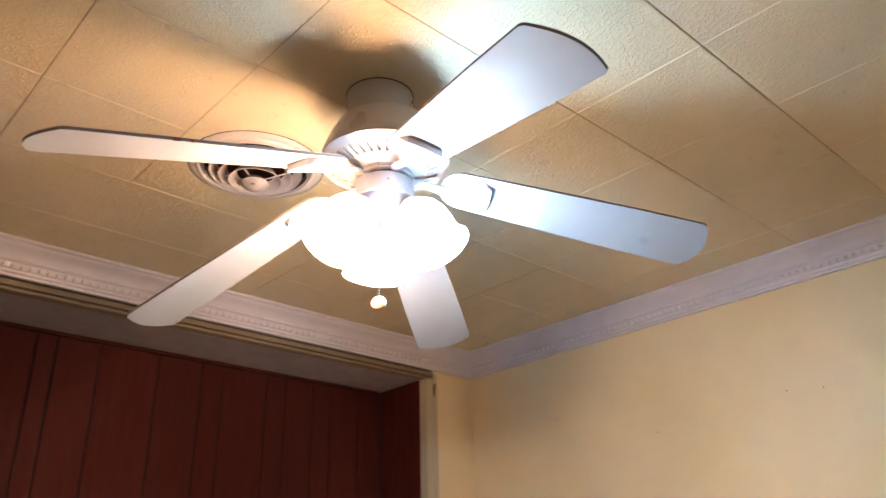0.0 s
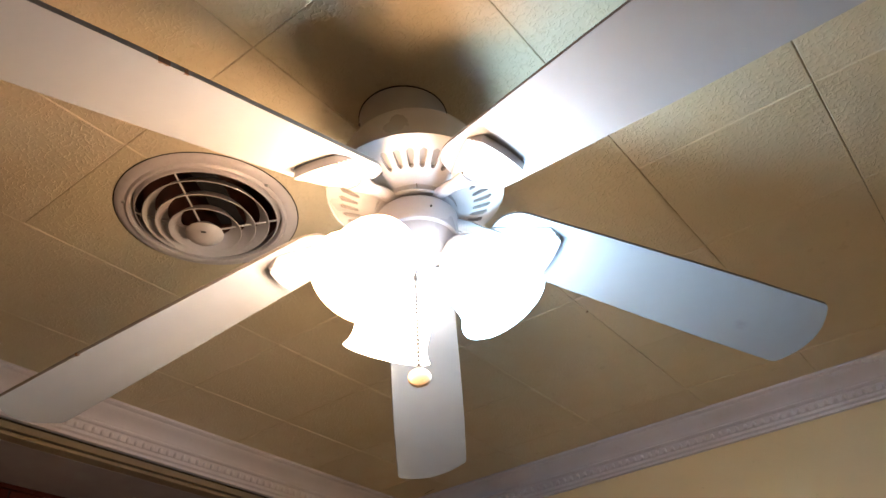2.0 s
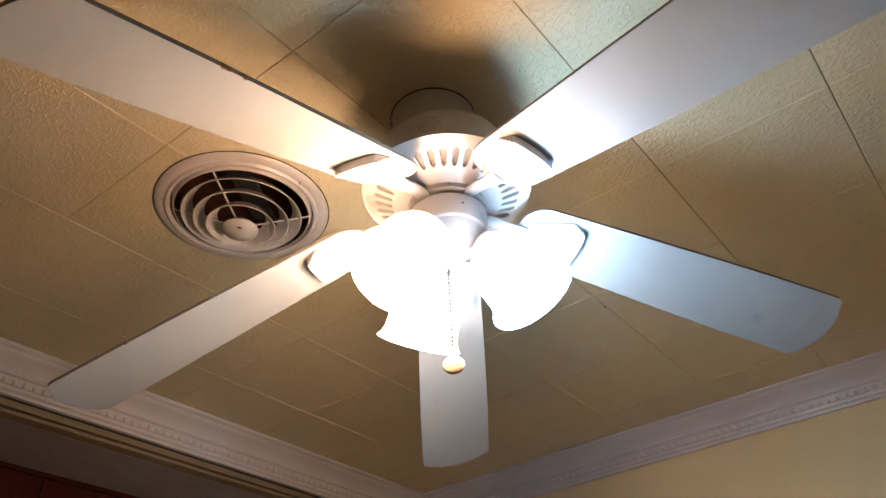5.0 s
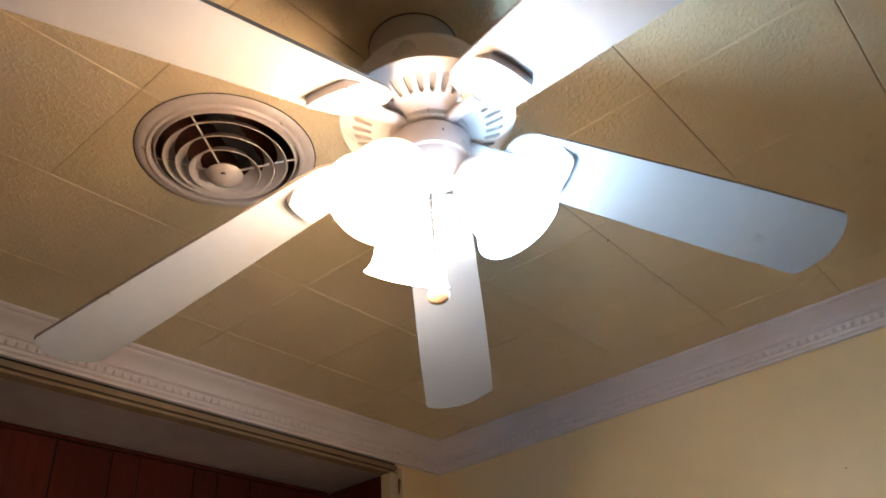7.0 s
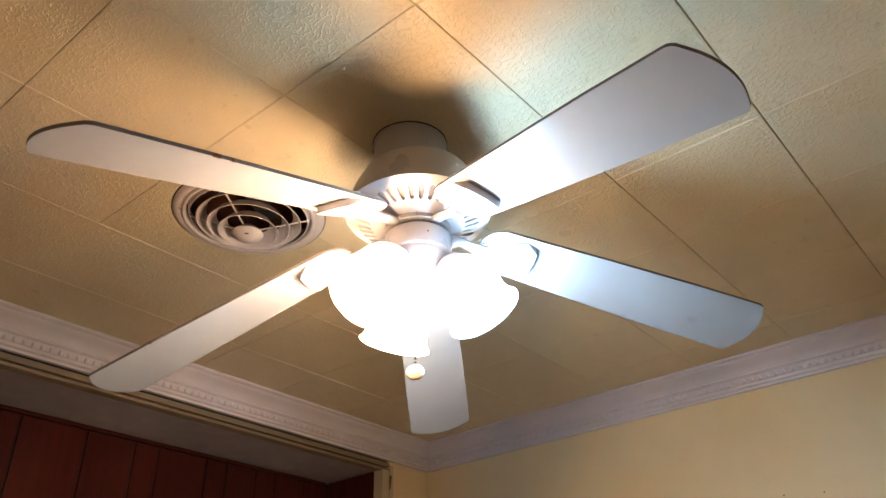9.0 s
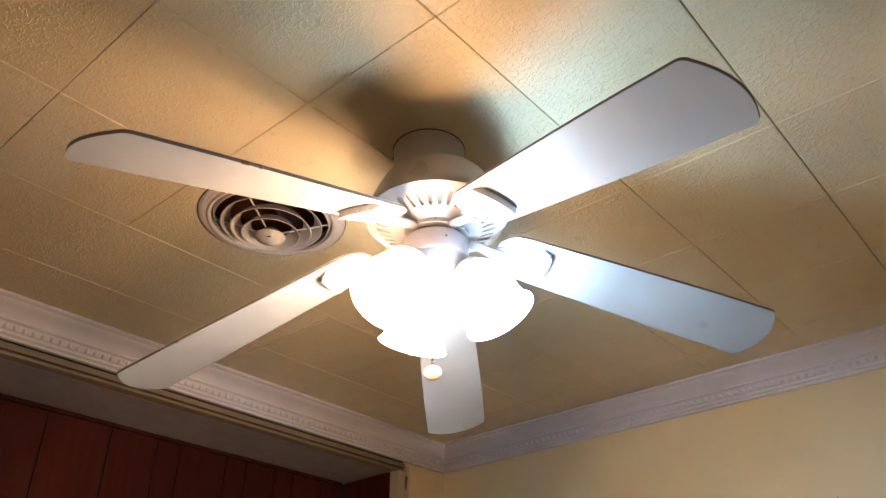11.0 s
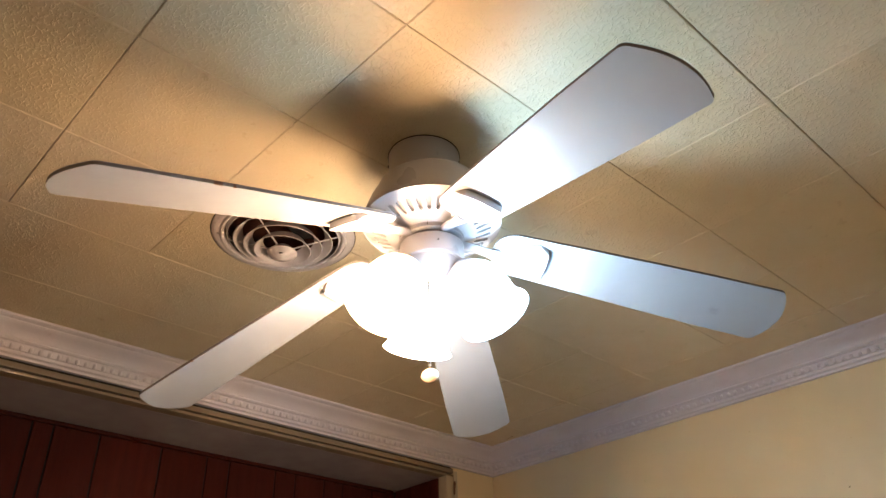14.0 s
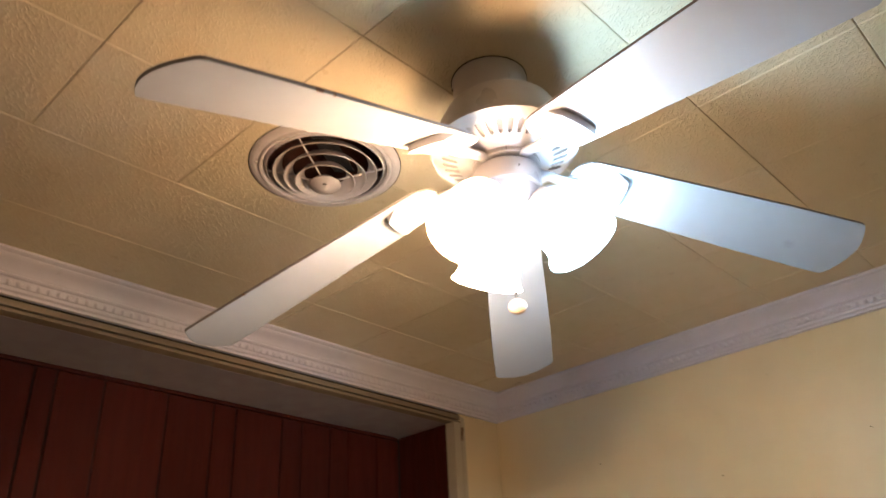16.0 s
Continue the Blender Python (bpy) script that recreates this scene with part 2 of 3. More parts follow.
def tile_outline(x0, x1, y0, y1):
    g = 0.0003
    x0, x1, y0, y1 = x0 + g, x1 - g, y0 + g, y1 - g
    (cx, cy), r = VENT, VENT_HOLE
    if not (x0 < cx < x1 and (abs(y0 - cy) < r or abs(y1 - cy) < r)):
        return [(x0, y0), (x1, y0), (x1, y1), (x0, y1)]
    if abs(y0 - cy) < r:
        a = math.asin((y0 - cy) / r)
        arc = [(cx + r * math.cos(math.pi - a + k / 40 * (2 * a - math.pi)), cy + r * math.sin(math.pi - a + k / 40 * (2 * a - math.pi))) for k in range(41)]
        return [(x0, y0)] + arc + [(x1, y0), (x1, y1), (x0, y1)]
    a = math.asin((y1 - cy) / r)
    lo, hi = math.pi - a, 2 * math.pi + a
    arc = [(cx + r * math.cos(hi + k / 40 * (lo - hi)), cy + r * math.sin(hi + k / 40 * (lo - hi))) for k in range(41)]
    return [(x0, y0), (x1, y0), (x1, y1)] + arc + [(x0, y1)]


rng = random.Random(4)
ceiling = bmesh.new()
columns = [k * T for k in range(-8, 1)] + [k * T for k in range(2, 7)]
for k in range(-9, 6):
    # beyond the vent the butt joints are closed tight, so the rows there run through as far as the double tile
    edges = columns if k < 3 else [columns[0]] + [x for x in columns if x >= 2 * T]
    for x0, x1 in zip(edges, edges[1:]):
        y0, y1 = k * T, (k + 1) * T
        sag = rng.uniform(-0.0006, 0.0006)
        outline = tile_outline(max(x0, X_WEST), min(x1, X_EAST + 0.05), max(y0, Y_SOUTH), min(y1, Y_NORTH + 0.02))
        low = [ceiling.verts.new((x, y, CEIL + sag + 0.0017)) for x, y in outline]
        top = [ceiling.verts.new((x, y, CEIL + 0.013)) for x, y in outline]
        face = ceiling.faces.new(low[::-1])
        for i in range(len(low)):
            j = (i + 1) % len(low)
            ceiling.faces.new((low[i], low[j], top[j], top[i]))
        face.normal_update()
        bmesh.ops.inset_individual(ceiling, faces=[face], thickness=rng.choice((0.0018, 0.0024, 0.0030)), depth=0)
        for v in face.verts:
            v.co.z -= 0.0017
structure(part("ceiling", ceiling, TILE), "cream embossed square ceiling tiles with grooved joints", "ceiling")

# crown moulding: profile as (distance from the wall, height under the ceiling)
PROFILE = [(0.000, 0.0), (0.090, 0.0), (0.090, -0.006), (0.086, -0.010), (0.080, -0.012), (0.078, -0.016), (0.070, -0.021), (0.060, -0.027),
           (0.050, -0.034), (0.043, -0.042), (0.041, -0.046), (0.044, -0.049), (0.041, -0.053), (0.034, -0.055), (0.032, -0.060), (0.028, -0.071),
           (0.024, -0.073), (0.022, -0.080), (0.016, -0.084), (0.014, -0.090), (0.000, -0.090)]


def crown(name, start, end, inward, mitre_start, mitre_end, label):
    """A moulding along a wall from start to end; inward points into the room; mitres are +1, 0 or -1."""
    bm = bmesh.new()
    a, b, n = Vector((*start, CEIL)), Vector((*end, CEIL)), Vector((*inward, 0))
    way = (b - a).normalized()
    rows = []
    for p, m in ((a, mitre_start), (b, mitre_end)):
        rows.append([bm.verts.new(p + n * d + way * d * m + Vector((0, 0, h - 0.0005))) for d, h in PROFILE])
    k = len(PROFILE)
    for i in range(k):
        j = (i + 1) % k
        bm.faces.new((rows[0][i], rows[0][j], rows[1][j], rows[1][i]))
    bm.faces.new(rows[0])
    bm.faces.new(rows[1])
    ob = structure(part(name, bm, CROWN, smooth=True), label, "moulding")
    # little drop-shaped dentils
    drop = lathe([(0, -0.0072), (0.0044, -0.0070), (0.0056, -0.004), (0.0060, 0.0), (0.0054, 0.0035), (0.0040, 0.0062), (0, 0.0068)], 8)
    count = int((b - a).length / 0.0245)
    mesh = None
    for i in range(count):
        p = a + way * (0.05 + i * 0.0245) + n * 0.0305 + Vector((0, 0, -0.0655))
        if (b - p).length < 0.06 or i > 150:
            continue
        at = Matrix.Translation(p) @ Matrix.Rotation(math.atan2(way.y, way.x), 4, "Z") @ pose(0, 0, 0, -20, 0, 0)
        if mesh is None:
            piece = part("dentil", drop, CROWN, ob, smooth=True, at=at)
            mesh = piece.data
        else:
            again("dentil", mesh, ob, at)
    return ob


crown("trim_north", (X_EAST, Y_NORTH), (X_WEST, Y_NORTH), (0, -1), 1, -1, "white crown moulding with a row of dentils")
crown("trim_east", (X_EAST, Y_NORTH), (X_EAST, Y_SOUTH), (-1, 0), 1, -1, "white crown moulding with a row of dentils")

# wide opening under the north crown: head boards, casing, soffit and panelled recess
head = thing("door_head", pose(0, Y_NORTH, 2.33), "cream painted head trim over the wide opening", "trim", kind="structure")
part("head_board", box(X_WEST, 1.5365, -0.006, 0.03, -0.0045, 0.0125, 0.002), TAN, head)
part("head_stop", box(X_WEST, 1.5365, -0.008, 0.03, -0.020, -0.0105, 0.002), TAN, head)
part("dark_reveal", box(X_WEST, 1.5360, 0.006, 0.03, -0.0125, 0.022), DARK, head, "dark gap between the boards")
jamb = thing("door_casing", pose(X_JAMB, Y_NORTH, 0), "cream painted door casing with a chipped top corner", "trim", kind="structure")
part("casing_board", box(0.0, 0.0465, -0.016, 0.03, 0, Z_HEAD - 0.0005, 0.003), CREAM, jamb)
part("casing_bead", box(0.034, 0.0530, -0.021, -0.0165, 0, Z_HEAD + 0.020, 0.002), CREAM, jamb)
chip = slab([(0.046, -0.062), (0.053, -0.055), (0.056, -0.03), (0.059, -0.012), (0.054, -0.004), (0.047, -0.010), (0.045, -0.035)], 0, 0.0012)
part("chip", chip, CHIP, jamb, "bare dark wood where paint chipped off", at=pose(-0.016, -0.0222, 2.297, 90, 0, 0))
chip = slab([(0.0, -0.016), (0.0025, -0.012), (0.003, 0.0), (0.001, 0.004), (-0.001, -0.004)], 0, 0.0012)
part("chip", chip, CHIP, jamb, "bare dark wood where paint chipped off", at=pose(0.0555, -0.0012, 2.318, 90, 0, 0))
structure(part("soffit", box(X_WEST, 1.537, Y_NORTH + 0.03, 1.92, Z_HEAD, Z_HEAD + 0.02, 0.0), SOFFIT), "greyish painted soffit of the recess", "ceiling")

Y_PANEL = 1.80
panels = thing("wall_panelling", pose(0, Y_PANEL, 0), "dark reddish-brown wood wall panelling with grooves", "panelling", kind="structure")
part("backing", box(X_WEST, X_JAMB + 0.03, 0.008, 0.06, 0, Z_HEAD - 0.001), DARK, panels)
grooves = [X_WEST, -2.05, -1.9, -1.68, -1.5, -1.38, -1.17, -1.05, -0.86, -0.69, -0.6, -0.41, -0.27, -0.07, 0.086, 0.148, 0.289, 0.494, 0.658, 0.744, 0.929, 1.015, 1.144, 1.231, 1.373, X_JAMB]
for x0, x1 in zip(grooves, grooves[1:]):
    part("plank", box(x0 + 0.003, x1 - 0.003, 0, 0.009, 0, Z_HEAD - 0.014, 0.0015), WOOD, panels)
part("top_strip", box(X_WEST, X_JAMB - 0.012, -0.008, 0.0075, Z_HEAD - 0.013, Z_HEAD - 0.001, 0.002), WOOD, panels)
side = thing("wall_recess", pose(X_JAMB, Y_NORTH + 0.03, 0), "dark reddish-brown panelled side of the recess", "panelling", kind="structure")
part("backing", box(0.010, 0.0465, 0.001, 0.29, 0, Z_HEAD - 0.001), DARK, side)
for y0, y1 in ((0.0, 0.06), (0.06, 0.165), (0.165, 0.256)):
    part("plank", box(0.0, 0.009, y0 + 0.0025, y1 - 0.0015, 0, Z_HEAD - 0.002, 0.0012), WOOD, side)

# ---- round ceiling vent ----
vent = thing("ceiling_vent", pose(*VENT, CEIL), "round white metal ceiling vent with concentric louvre rings", "vent")
part("flange", lathe([(0.1305, 0.010), (0.1305, -0.006), (0.132, -0.010), (0.137, -0.011), (0.141, -0.007), (0.148, -0.007), (0.155, -0.005), (0.159, -0.0015), (0.158, 0.0005)], 72), VENTWHITE, vent, smooth=True)
part("inner_flange", lathe([(0.1295, 0.012), (0.127, -0.004), (0.124, -0.010), (0.1225, -0.0105), (0.123, -0.008), (0.1255, 0.0), (0.128, 0.014)], 72, close=True), VENTWHITE, vent, smooth=True)
for r, z in ((0.110, -0.018), (0.087, -0.029), (0.063, -0.040)):
    ring = lathe([(r, z), (r - 0.001, z + 0.001), (r - 0.017, z + 0.022), (r - 0.018, z + 0.022), (r - 0.019, z + 0.021), (r - 0.0035, z + 0.001), (r - 0.001, z - 0.0008)], 64, close=True)
    part("louvre_ring", ring, VENTWHITE, vent, smooth=True)
part("cone", lathe([(0.0, -0.064), (0.006, -0.0635), (0.018, -0.059), (0.029, -0.052), (0.033, -0.047), (0.032, -0.045), (0.015, -0.030), (0, -0.028)], 48), VENTWHITE, vent, "white centre cone", smooth=True)
part("screw", lathe([(0, -0.0012), (0.0025, -0.001), (0.003, 0.001), (0, 0.001)], 10), DARK, vent, "dark centre screw", at=pose(-0.0125, -0.0150, -0.0580, 22, -18, 0) @ Matrix.Diagonal((1.5, 1.5, 1, 1)))
for az in (-155, -42, 50, 135):
    part("spoke", tube([(0.02, 0, -0.036), (0.127, 0, -0.004)], 0.0018, 8), VENTWHITE, vent, at=pose(0, 0, 0, 0, 0, az))
for az in (148, 27, -85):
    part("screw", lathe([(0, -0.0022), (0.003, -0.0018), (0.0042, 0.0), (0.0042, 0.001)], 10), ZINC, vent, at=pose(0.142 * math.cos(radians(az)), 0.142 * math.sin(radians(az)), -0.0068))
part("duct", lathe([(0.1298, 0.006), (0.1298, 0.18), (0, 0.18)], 48), DUCT, vent, "rusty dark sheet metal duct", smooth=True)
# near-black ring that draws the flange's shadow line on the ceiling
part("edge_shadow_ring", lathe([(0.1575, 0.0004), (0.1608, 0.0004), (0.1608, -0.0009), (0.1575, -0.0009)], 72, close=True), DARK, vent, "thin painted shadow line round the flange")
part("damper", slab([(-0.1, -0.02), (0.1, -0.02), (0.1, 0.03), (-0.1, 0.03)], 0.05, 0.052), DARK, vent, at=pose(0, 0, 0, 12, 0, 30))

# ---- ceiling fan ----
# the motor hangs a few millimetres off the blade circle's centre
HUB = pose(-0.004, 0.005, 0) @ Matrix.Diagonal((0.955, 0.955, 1, 1))
# the housing hangs slightly askew from the canopy
ASKEW = HUB @ Matrix.Diagonal((1.02, 1.02, 1, 1)) @ pose(0, 0, -0.17) @ Matrix.Rotation(radians(1), 4, Vector((math.cos(radians(210)), math.sin(radians(210)), 0))) @ pose(0, 0, 0.17)
fan = thing("ceiling_fan", pose(*FAN, CEIL), "white five-blade ceiling fan with three lit frosted glass shades", "ceiling fan")
part("canopy", lathe([(0, -0.0005), (0.069, -0.0005), (0.0695, -0.004), (0.068, -0.007), (0.0675, -0.084), (0.066, -0.090), (0, -0.090)], 72), FANWHITE, fan, smooth=True, at=pose(-0.003, 0.024, 0))
part("canopy_gap", lathe([(0.064, -0.0002), (0.0705, -0.0004), (0.0705, -0.0022), (0.064, -0.0024)], 64, close=True), DARK, fan, "dark gap under the ceiling", at=pose(-0.003, 0.024, 0))
for az in (-52, 138, 45):
    part("canopy_screw", lathe([(0, 0.003), (0.002, 0.0026), (0.003, 0.001), (0.003, -0.001)], 10), BLADE_EDGE, fan, at=pose(0.068 * math.cos(radians(az)) - 0.003, 0.068 * math.sin(radians(az)) + 0.024, -0.022, 0, 90, az))
housing = part("motor_housing", lathe([(0.060, -0.080), (0.076, -0.0865), (0.090, -0.0885), (0.0985, -0.0900), (0.1005, -0.0922), (0.1015, -0.0955), (0.1075, -0.106), (0.1150, -0.120), (0.1215, -0.136), (0.1275, -0.152), (0.1305, -0.165), (0.1300, -0.1712), (0.127, -0.169), (0.10, -0.155)], 96), FANWHITE, fan, smooth=True, at=ASKEW)


def slotted_plate():
    bm = bmesh.new()
    n = 36

    def at(r, a, lift=0.0):
        z = -0.171 - (0.128 - r) / (0.128 - 0.062) * 0.026
        return Vector((r * math.cos(a), r * math.sin(a), z + lift))
    step = 2 * math.pi / n
    for k in range(n):
        a0, am, a1 = k * step, (k + 0.5) * step, (k + 1) * step
        outer = [(0.083, a0), (0.083, am), (0.083, a1), (0.100, a1), (0.119, a1), (0.119, am), (0.119, a0), (0.100, a0)]
        w = 0.29 * step
        inner = [(0.0885, am - w * 0.75), (0.0855, am), (0.0885, am + w * 0.75), (0.100, am + w), (0.1115, am + w), (0.1155, am), (0.1115, am - w), (0.100, am - w)]
        o = [bm.verts.new(at(*p)) for p in outer]
        i = [bm.verts.new(at(*p)) for p in inner]
        u = [bm.verts.new(at(*p, 0.005)) for p in inner]
        for x in range(8):
            y = (x + 1) % 8
            bm.faces.new((o[x], o[y], i[y], i[x]))
            bm.faces.new((i[x], i[y], u[y], u[x]))
        for r0, r1 in ((0.060, 0.072), (0.072, 0.083), (0.119, 0.125), (0.125, 0.1290), (0.1290, 0.1345)):
            for b0, b1 in ((a0, am), (am, a1)):
                bm.faces.new([bm.verts.new(at(r, a)) for r, a in ((r0, b0), (r1, b0), (r1, b1), (r0, b1))])
    bmesh.ops.remove_doubles(bm, verts=bm.verts, dist=0.0002)
    return bm


plate = part("vented_plate", slotted_plate(), FANWHITE, fan, "white plate with radial cooling slots", smooth=True, at=HUB @ pose(0, 0, -0.003))
part("slot_backing", lathe([(0.064, -0.190), (0.09, -0.1795), (0.124, -0.1665)], 64), plain("shaded_motor_metal", (0.30, 0.275, 0.265), 0.6), plate)
part("hub", lathe([(0.064, -0.190), (0.0625, -0.194), (0.061, -0.203), (0.0615, -0.208), (0.058, -0.210), (0.045, -0.210)], 64), FANWHITE, fan, smooth=True, at=HUB)
part("hub_seam", box(0.0605, 0.0632, -0.0006, 0.0006, -0.207, -0.193), BLADE_EDGE, fan, "thin dark seam in the hub", at=HUB @ pose(0, 0, 0, 0, 0, -140))
part("switch_core", lathe([(0.048, -0.208), (0.048, -0.222)], 32), DARK, fan, "dark gap with wiring above the switch housing", at=HUB)
part("switch_housing", lathe([(0.040, -0.214), (0.058, -0.217), (0.0605, -0.219), (0.0605, -0.250), (0.0585, -0.254), (0.054, -0.256), (0.052, -0.260), (0.047, -0.267), (0.040, -0.275), (0.035, -0.281), (0.028, -0.286), (0.016, -0.2895), (0.0, -0.290)], 64), FANWHITE, fan, smooth=True, at=HUB)
for az in (-122, 118, -2):
    part("housing_screw", lathe([(0, 0.002), (0.0014, 0.0015), (0.0017, -0.001)], 8), DARK, fan, at=HUB @ pose(0.0605 * math.cos(radians(az)), 0.0605 * math.sin(radians(az)), -0.236, 0, 90, az))

# blades, each on its cast iron arm; x runs along the blade from the fan axis
def blade_outline():
    right = []
    for k in range(9):        # rounded root
        a = math.pi / 2 * k / 8
        right.append((0.150 - 0.045 * math.cos(a), 0.052 * math.sin(a) ** 0.8))
    right += [(0.25, 0.057), (0.40, 0.0635), (0.50, 0.0670)]
    tip, half, sag, r = 0.6548, 0.0690, 0.018, 0.015
    for k in range(9):        # small rounded corner, then a slightly bowed end
        a = radians(90 - 72 * k / 8)
        right.append((tip - sag - 0.9 * r + r * math.cos(a), half - r + r * math.sin(a)))
    x1, y1 = right[-1]
    for k in range(1, 8):
        right.append((tip - (tip - x1) * (1 - k / 8) ** 2, y1 * (1 - k / 8)))
    return right + [(tip, 0.0)] + [(x, -y) for x, y in right[::-1]][:-1]


def iron_outline(step):
    """Plate of the blade iron: a flared neck, stepped shoulders and a nearly straight far edge; each step draws the neck edge back."""
    neck = [(0.104, 0.010), (0.114, 0.0150), (0.126, 0.0205), (0.140, 0.0270), (0.156, 0.0330), (0.170, 0.0385), (0.182, 0.0435)]
    half = [(x + 0.0054 * step, y - 0.0024 * step) for x, y in neck]
    half += [(0.2005, 0.0355), (0.2028, 0.0325), (0.2050, 0.0180), (0.2060, 0.0)]
    return half + [(x, -y) for x, y in half[:-1]][::-1]


def iron_plate():
    """Four terraces, the broadest against the blade."""
    bm = bmesh.new()
    for step in range(4):
        layer = slab(iron_outline(step), -0.0125 + 0.0028 * (3 - step), -0.0008 if step == 0 else -0.0125 + 0.0028 * (4 - step))
        low = {v: bm.verts.new(v.co) for v in layer.verts}
        for f in layer.faces:
            bm.faces.new([low[v] for v in f.verts])
        layer.free()
    return bm


blade_mesh = iron_mesh = arm_mesh = None
BLADES = ((-106.6, 13.5, -10.9, 0.997), (-33.8, 11.5, -11.6, 1.014), (36.6, 14.6, -11.6, 1.020), (107.6, 17.8, -8.5, 1.030), (180.0, 16.8, -11.4, 0.999))
EDGE_CHIPS = {180.0: ((0.466, 0.0662, 0.007), (0.440, 0.0652, 0.003)), 107.6: ((0.495, 0.0668, 0.003),)}
for az, droop, pitch, reach in BLADES:
    # pitch lifts the edge that leads clockwise; reach says how far out the blade is screwed on
    base = pose(-0.003, 0.009, 0, 0, 0, az) @ pose(0.115, 0, -0.214, 0, droop, 0) @ pose(0, 0, 0, pitch, 0, 0) @ pose(0.634 * (reach - 1) - 0.115, 0, 0)
    if blade_mesh is None:
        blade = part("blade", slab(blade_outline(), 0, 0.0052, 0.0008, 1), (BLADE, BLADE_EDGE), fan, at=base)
        blade_mesh = blade.data
        iron = part("blade_iron", iron_plate(), FANWHITE, blade, smooth=True)
        iron_mesh = iron.data
    else:
        mesh = blade_mesh
        if az == -33.8:
            mesh = blade_mesh.copy()
            mesh.materials[0] = BLADE_MARKED
        blade = again("blade", mesh, fan, base)
        iron = again("blade_iron", iron_mesh, blade, Matrix())
    # dark spots where the laminate has chipped off the edge
    for x, y, size in EDGE_CHIPS.get(az, ()):
        side = 1 if y > 0 else -1
        scrap = slab([(x - size, y - 0.0006 * side), (x - 0.4 * size, y - 0.0026 * side), (x + 0.1 * size, y - 0.0014 * side), (x + 0.6 * size, y - 0.0030 * side), (x + size, y + 0.0006 * side)], -0.0005, 0.0046)
        part("edge_chip", scrap, CHIP, blade, "dark chip in the blade edge")
    arm = part("blade_arm", tube([(0.050, 0, -0.206), (0.066, 0, -0.209), (0.082, 0, -0.212), (0.098, 0, -0.218), (0.112, 0, -0.222), (0.126, 0, -0.226)], [0.010, 0.011, 0.011, 0.011, 0.013, 0.014], 12, 0.6), FANWHITE, fan, smooth=True, at=pose(-0.003, 0.007, 0, 0, 0, az))

# three lamp arms with bell shades
SHADE = [(0.024, 0.000), (0.030, 0.003), (0.038, 0.010), (0.047, 0.022), (0.053, 0.038), (0.056, 0.055), (0.0565, 0.072), (0.0565, 0.088), (0.058, 0.100), (0.062, 0.110), (0.067, 0.116)]
SHADE = [(r * 0.95, s * 0.94) for r, s in SHADE]
thick = SHADE + [(r - 0.003, s - 0.0005) for r, s in SHADE[::-1]]
LAMPS = ((178, 33, 0.063, -0.282, 13.5, WARM, (1.0, 0.66, 0.39), "glowing frosted glass bell shade, warm light"),
         (-61, 28, 0.049, -0.273, 14.5, COOL, (0.54, 0.82, 1.0), "glowing frosted glass bell shade, cool daylight"),
         (63, 40, 0.063, -0.273, 5.0, SOFT, (1.0, 0.80, 0.58), "glowing frosted glass bell shade, soft white light"))
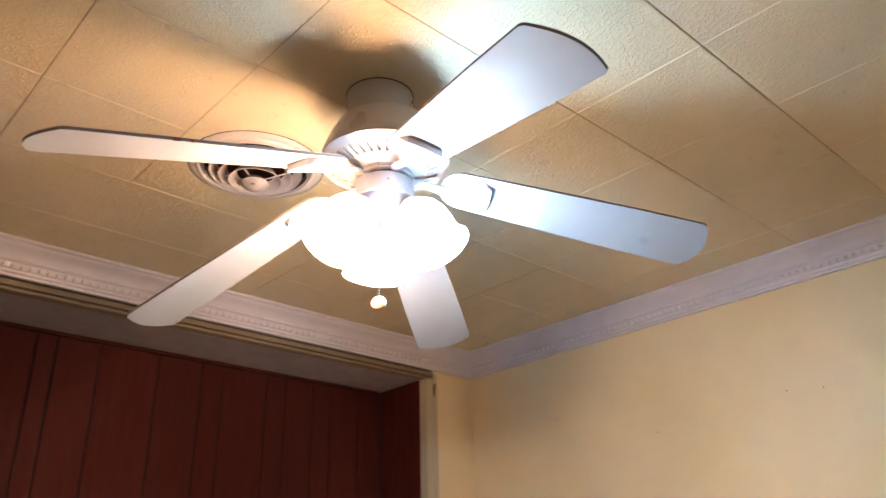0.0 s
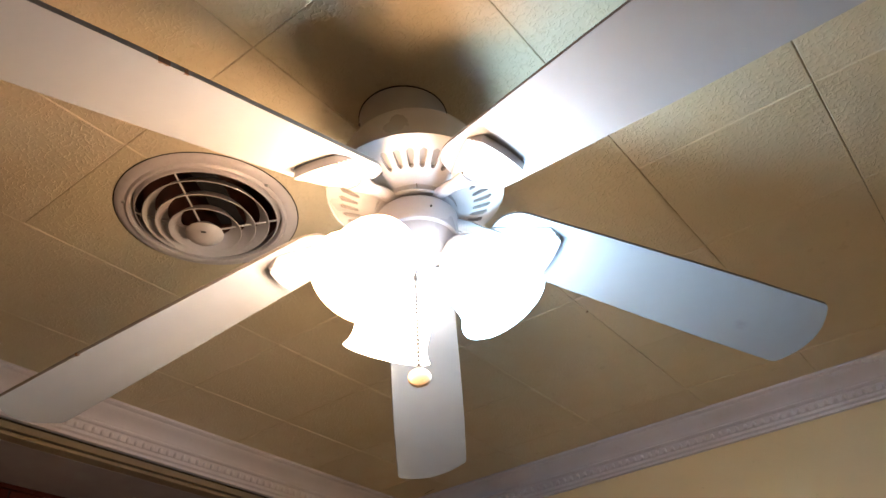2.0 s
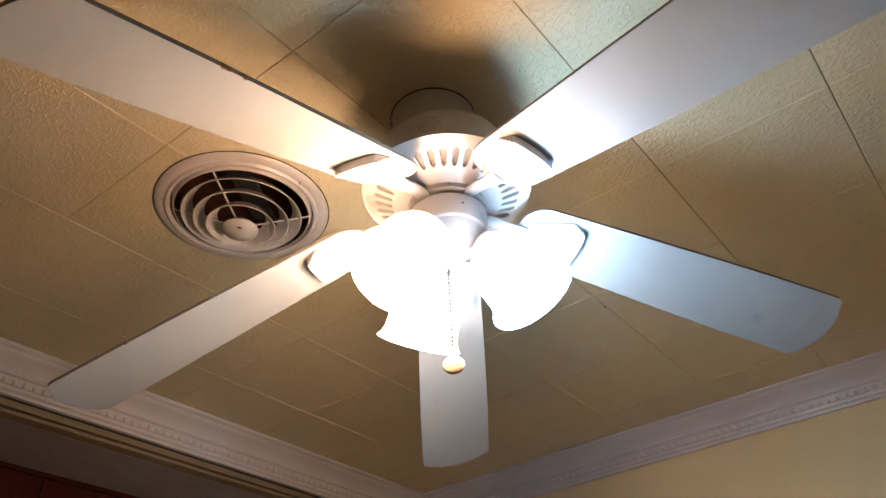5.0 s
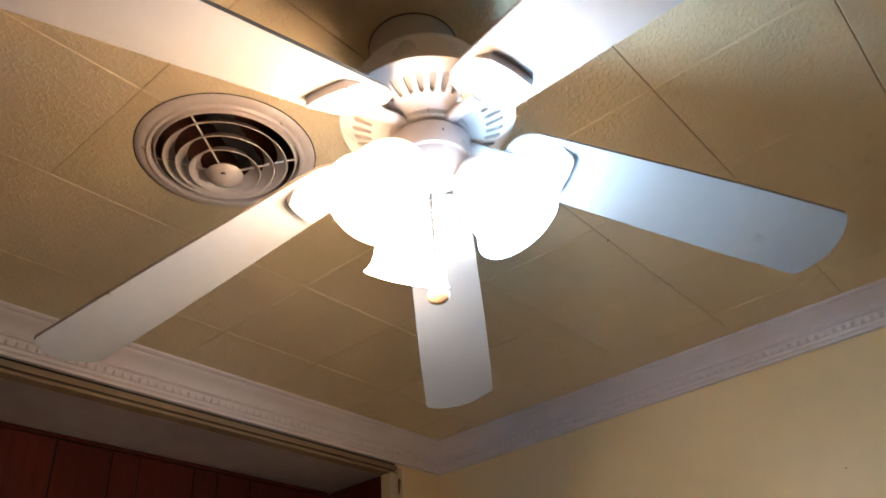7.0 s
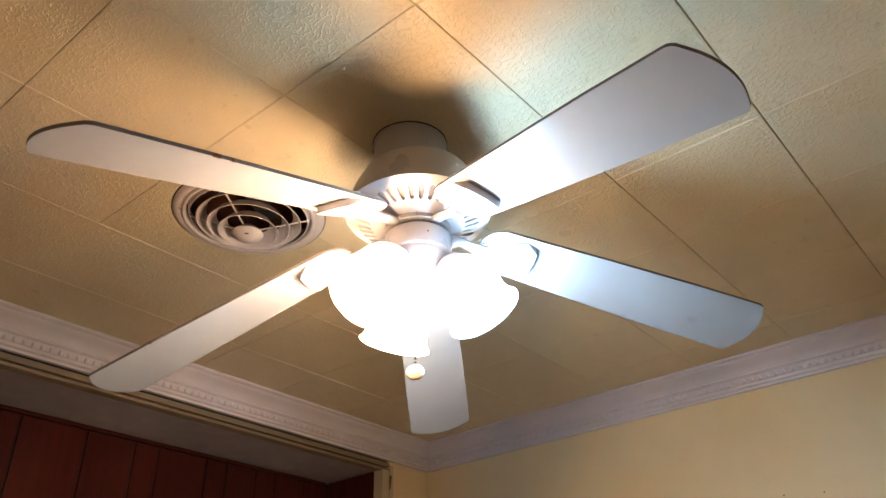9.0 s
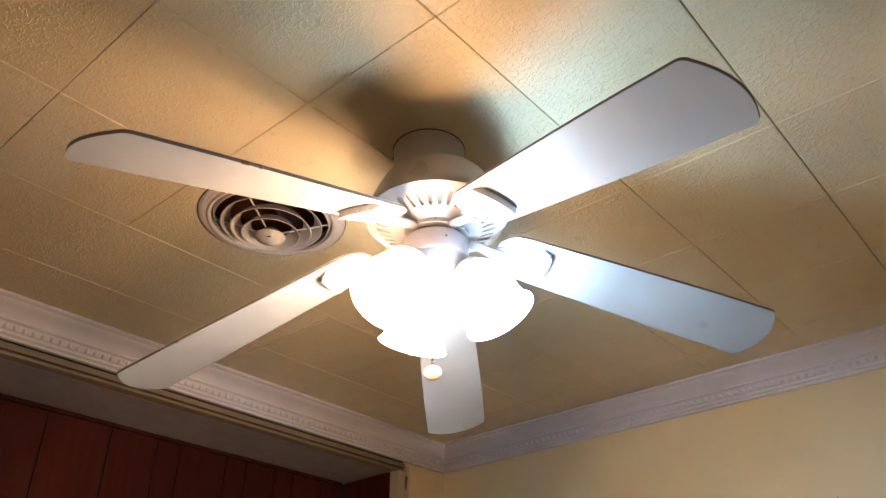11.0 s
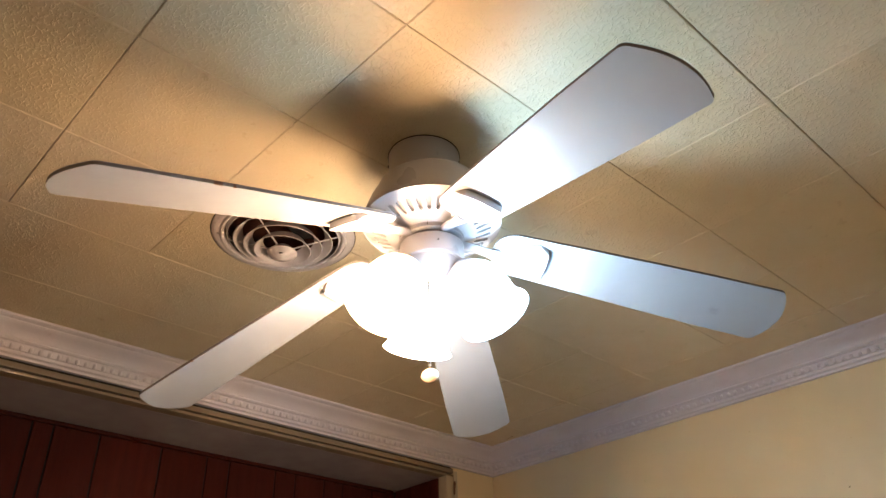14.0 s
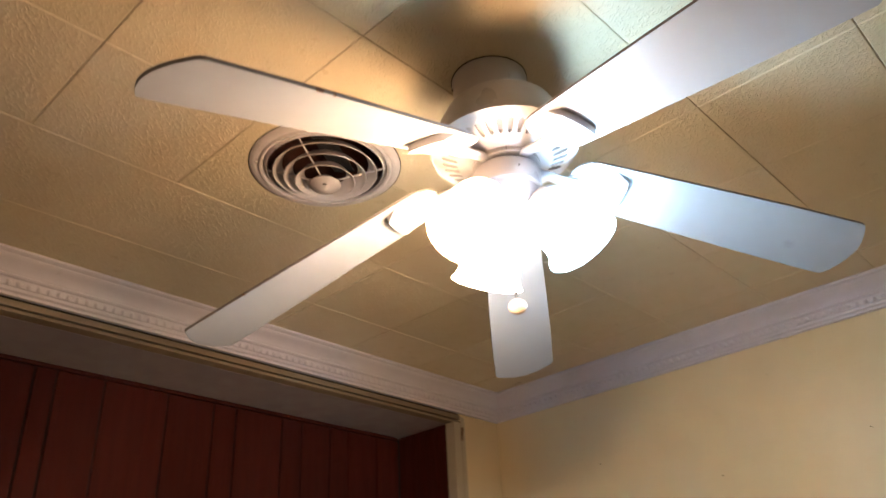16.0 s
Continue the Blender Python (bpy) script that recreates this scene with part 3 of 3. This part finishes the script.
for az, lean, out, drop, watts, mat, tint, text in LAMPS:
    turn = pose(0, 0, 0, 0, 0, az)
    arm = part("lamp_arm", tube([(0.020, 0, -0.285), (0.038, 0, -0.282), (0.056, 0, -0.276), (0.068, 0, -0.280)], [0.010, 0.010, 0.011, 0.014], 12), FANWHITE, fan, smooth=True, at=turn)
    tip = turn @ pose(out, 0, drop, 0, 180 - lean, 0)
    part("socket", lathe([(0, -0.006), (0.020, -0.006), (0.0265, 0.0), (0.0275, 0.010), (0.0255, 0.012)], 32), FANWHITE, fan, smooth=True, at=tip)
    part("glass_shade", lathe(thick, 48, close=True), mat, fan, text, smooth=True, at=tip @ pose(0, 0, 0.004))
    part("bulb_base", lathe([(0, 0.0), (0.014, 0.001), (0.014, 0.012), (0.015, 0.026), (0.014, 0.032), (0, 0.033)], 24), FANWHITE, fan, smooth=True, at=tip)
    bulb = bpy.data.lights.new("bulb", "POINT")
    bulb.energy, bulb.shadow_soft_size, bulb.color = watts, 0.036, tint
    lamp = new("bulb", bulb)
    lamp.matrix_basis = tip @ pose(-0.014, 0, BULB_AT)
    lamp.parent = fan

# pull chain with a tan fob
chain = part("pull_chain", lathe([(0, 0.003), (0.0035, 0.002), (0.0035, -0.008), (0.002, -0.012), (0, -0.012)], 12), BRASS, fan, "brass pull chain", at=pose(-0.020, -0.001, -0.285))
bead_mesh = None
for i in range(28):
    at = pose(0, 0, -0.014 - i * 0.0057)
    if bead_mesh is None:
        bead_mesh = part("bead", lathe([(0, 0.0026), (0.0026, 0.0012), (0.0026, -0.0012), (0, -0.0026)], 8), CHAIN, chain, smooth=True, at=at).data
    else:
        again("bead", bead_mesh, chain, at)
part("fob", lathe([(0, -0.0045), (0.012, -0.0042), (0.0150, -0.0028), (0.0165, 0.0), (0.0150, 0.0028), (0.012, 0.0042), (0, 0.0045)], 32), FOB, chain, "round tan wooden fob", smooth=True, at=pose(0, 0, -0.186, 0, 0, 37) @ pose(0, 0, 0, 0, 90, 0) @ Matrix.Diagonal((0.80, 0.88, 1, 1)))

# small marks: nail holes in the wall and a screw head in the ceiling
for y, z in ((1.055, 2.10), (0.05, 2.02), (0.16, 2.03), (0.62, 1.98)):
    part("nail_hole", lathe([(0, -0.0004), (0.002, -0.0003), (0.0026, 0.0004)], 8), CHIP, bpy.data.objects["wall_east"], at=pose(X_EAST, y, z, 0, 90, 0))
part("screw_head", lathe([(0, -0.0015), (0.0025, -0.001), (0.003, 0.0005)], 8), CHIP, bpy.data.objects["ceiling"], at=pose(0.977, 0.307, CEIL))
crack = slab([(-0.001, -0.028), (0.0012, -0.012), (0.0004, 0.004), (0.0018, 0.024), (-0.0004, 0.010), (-0.0016, -0.008)], -0.0012, 0.0)
part("crack", crack, CHIP, bpy.data.objects["ceiling"], at=pose(1.652, 1.302, CEIL, 0, 0, -12))
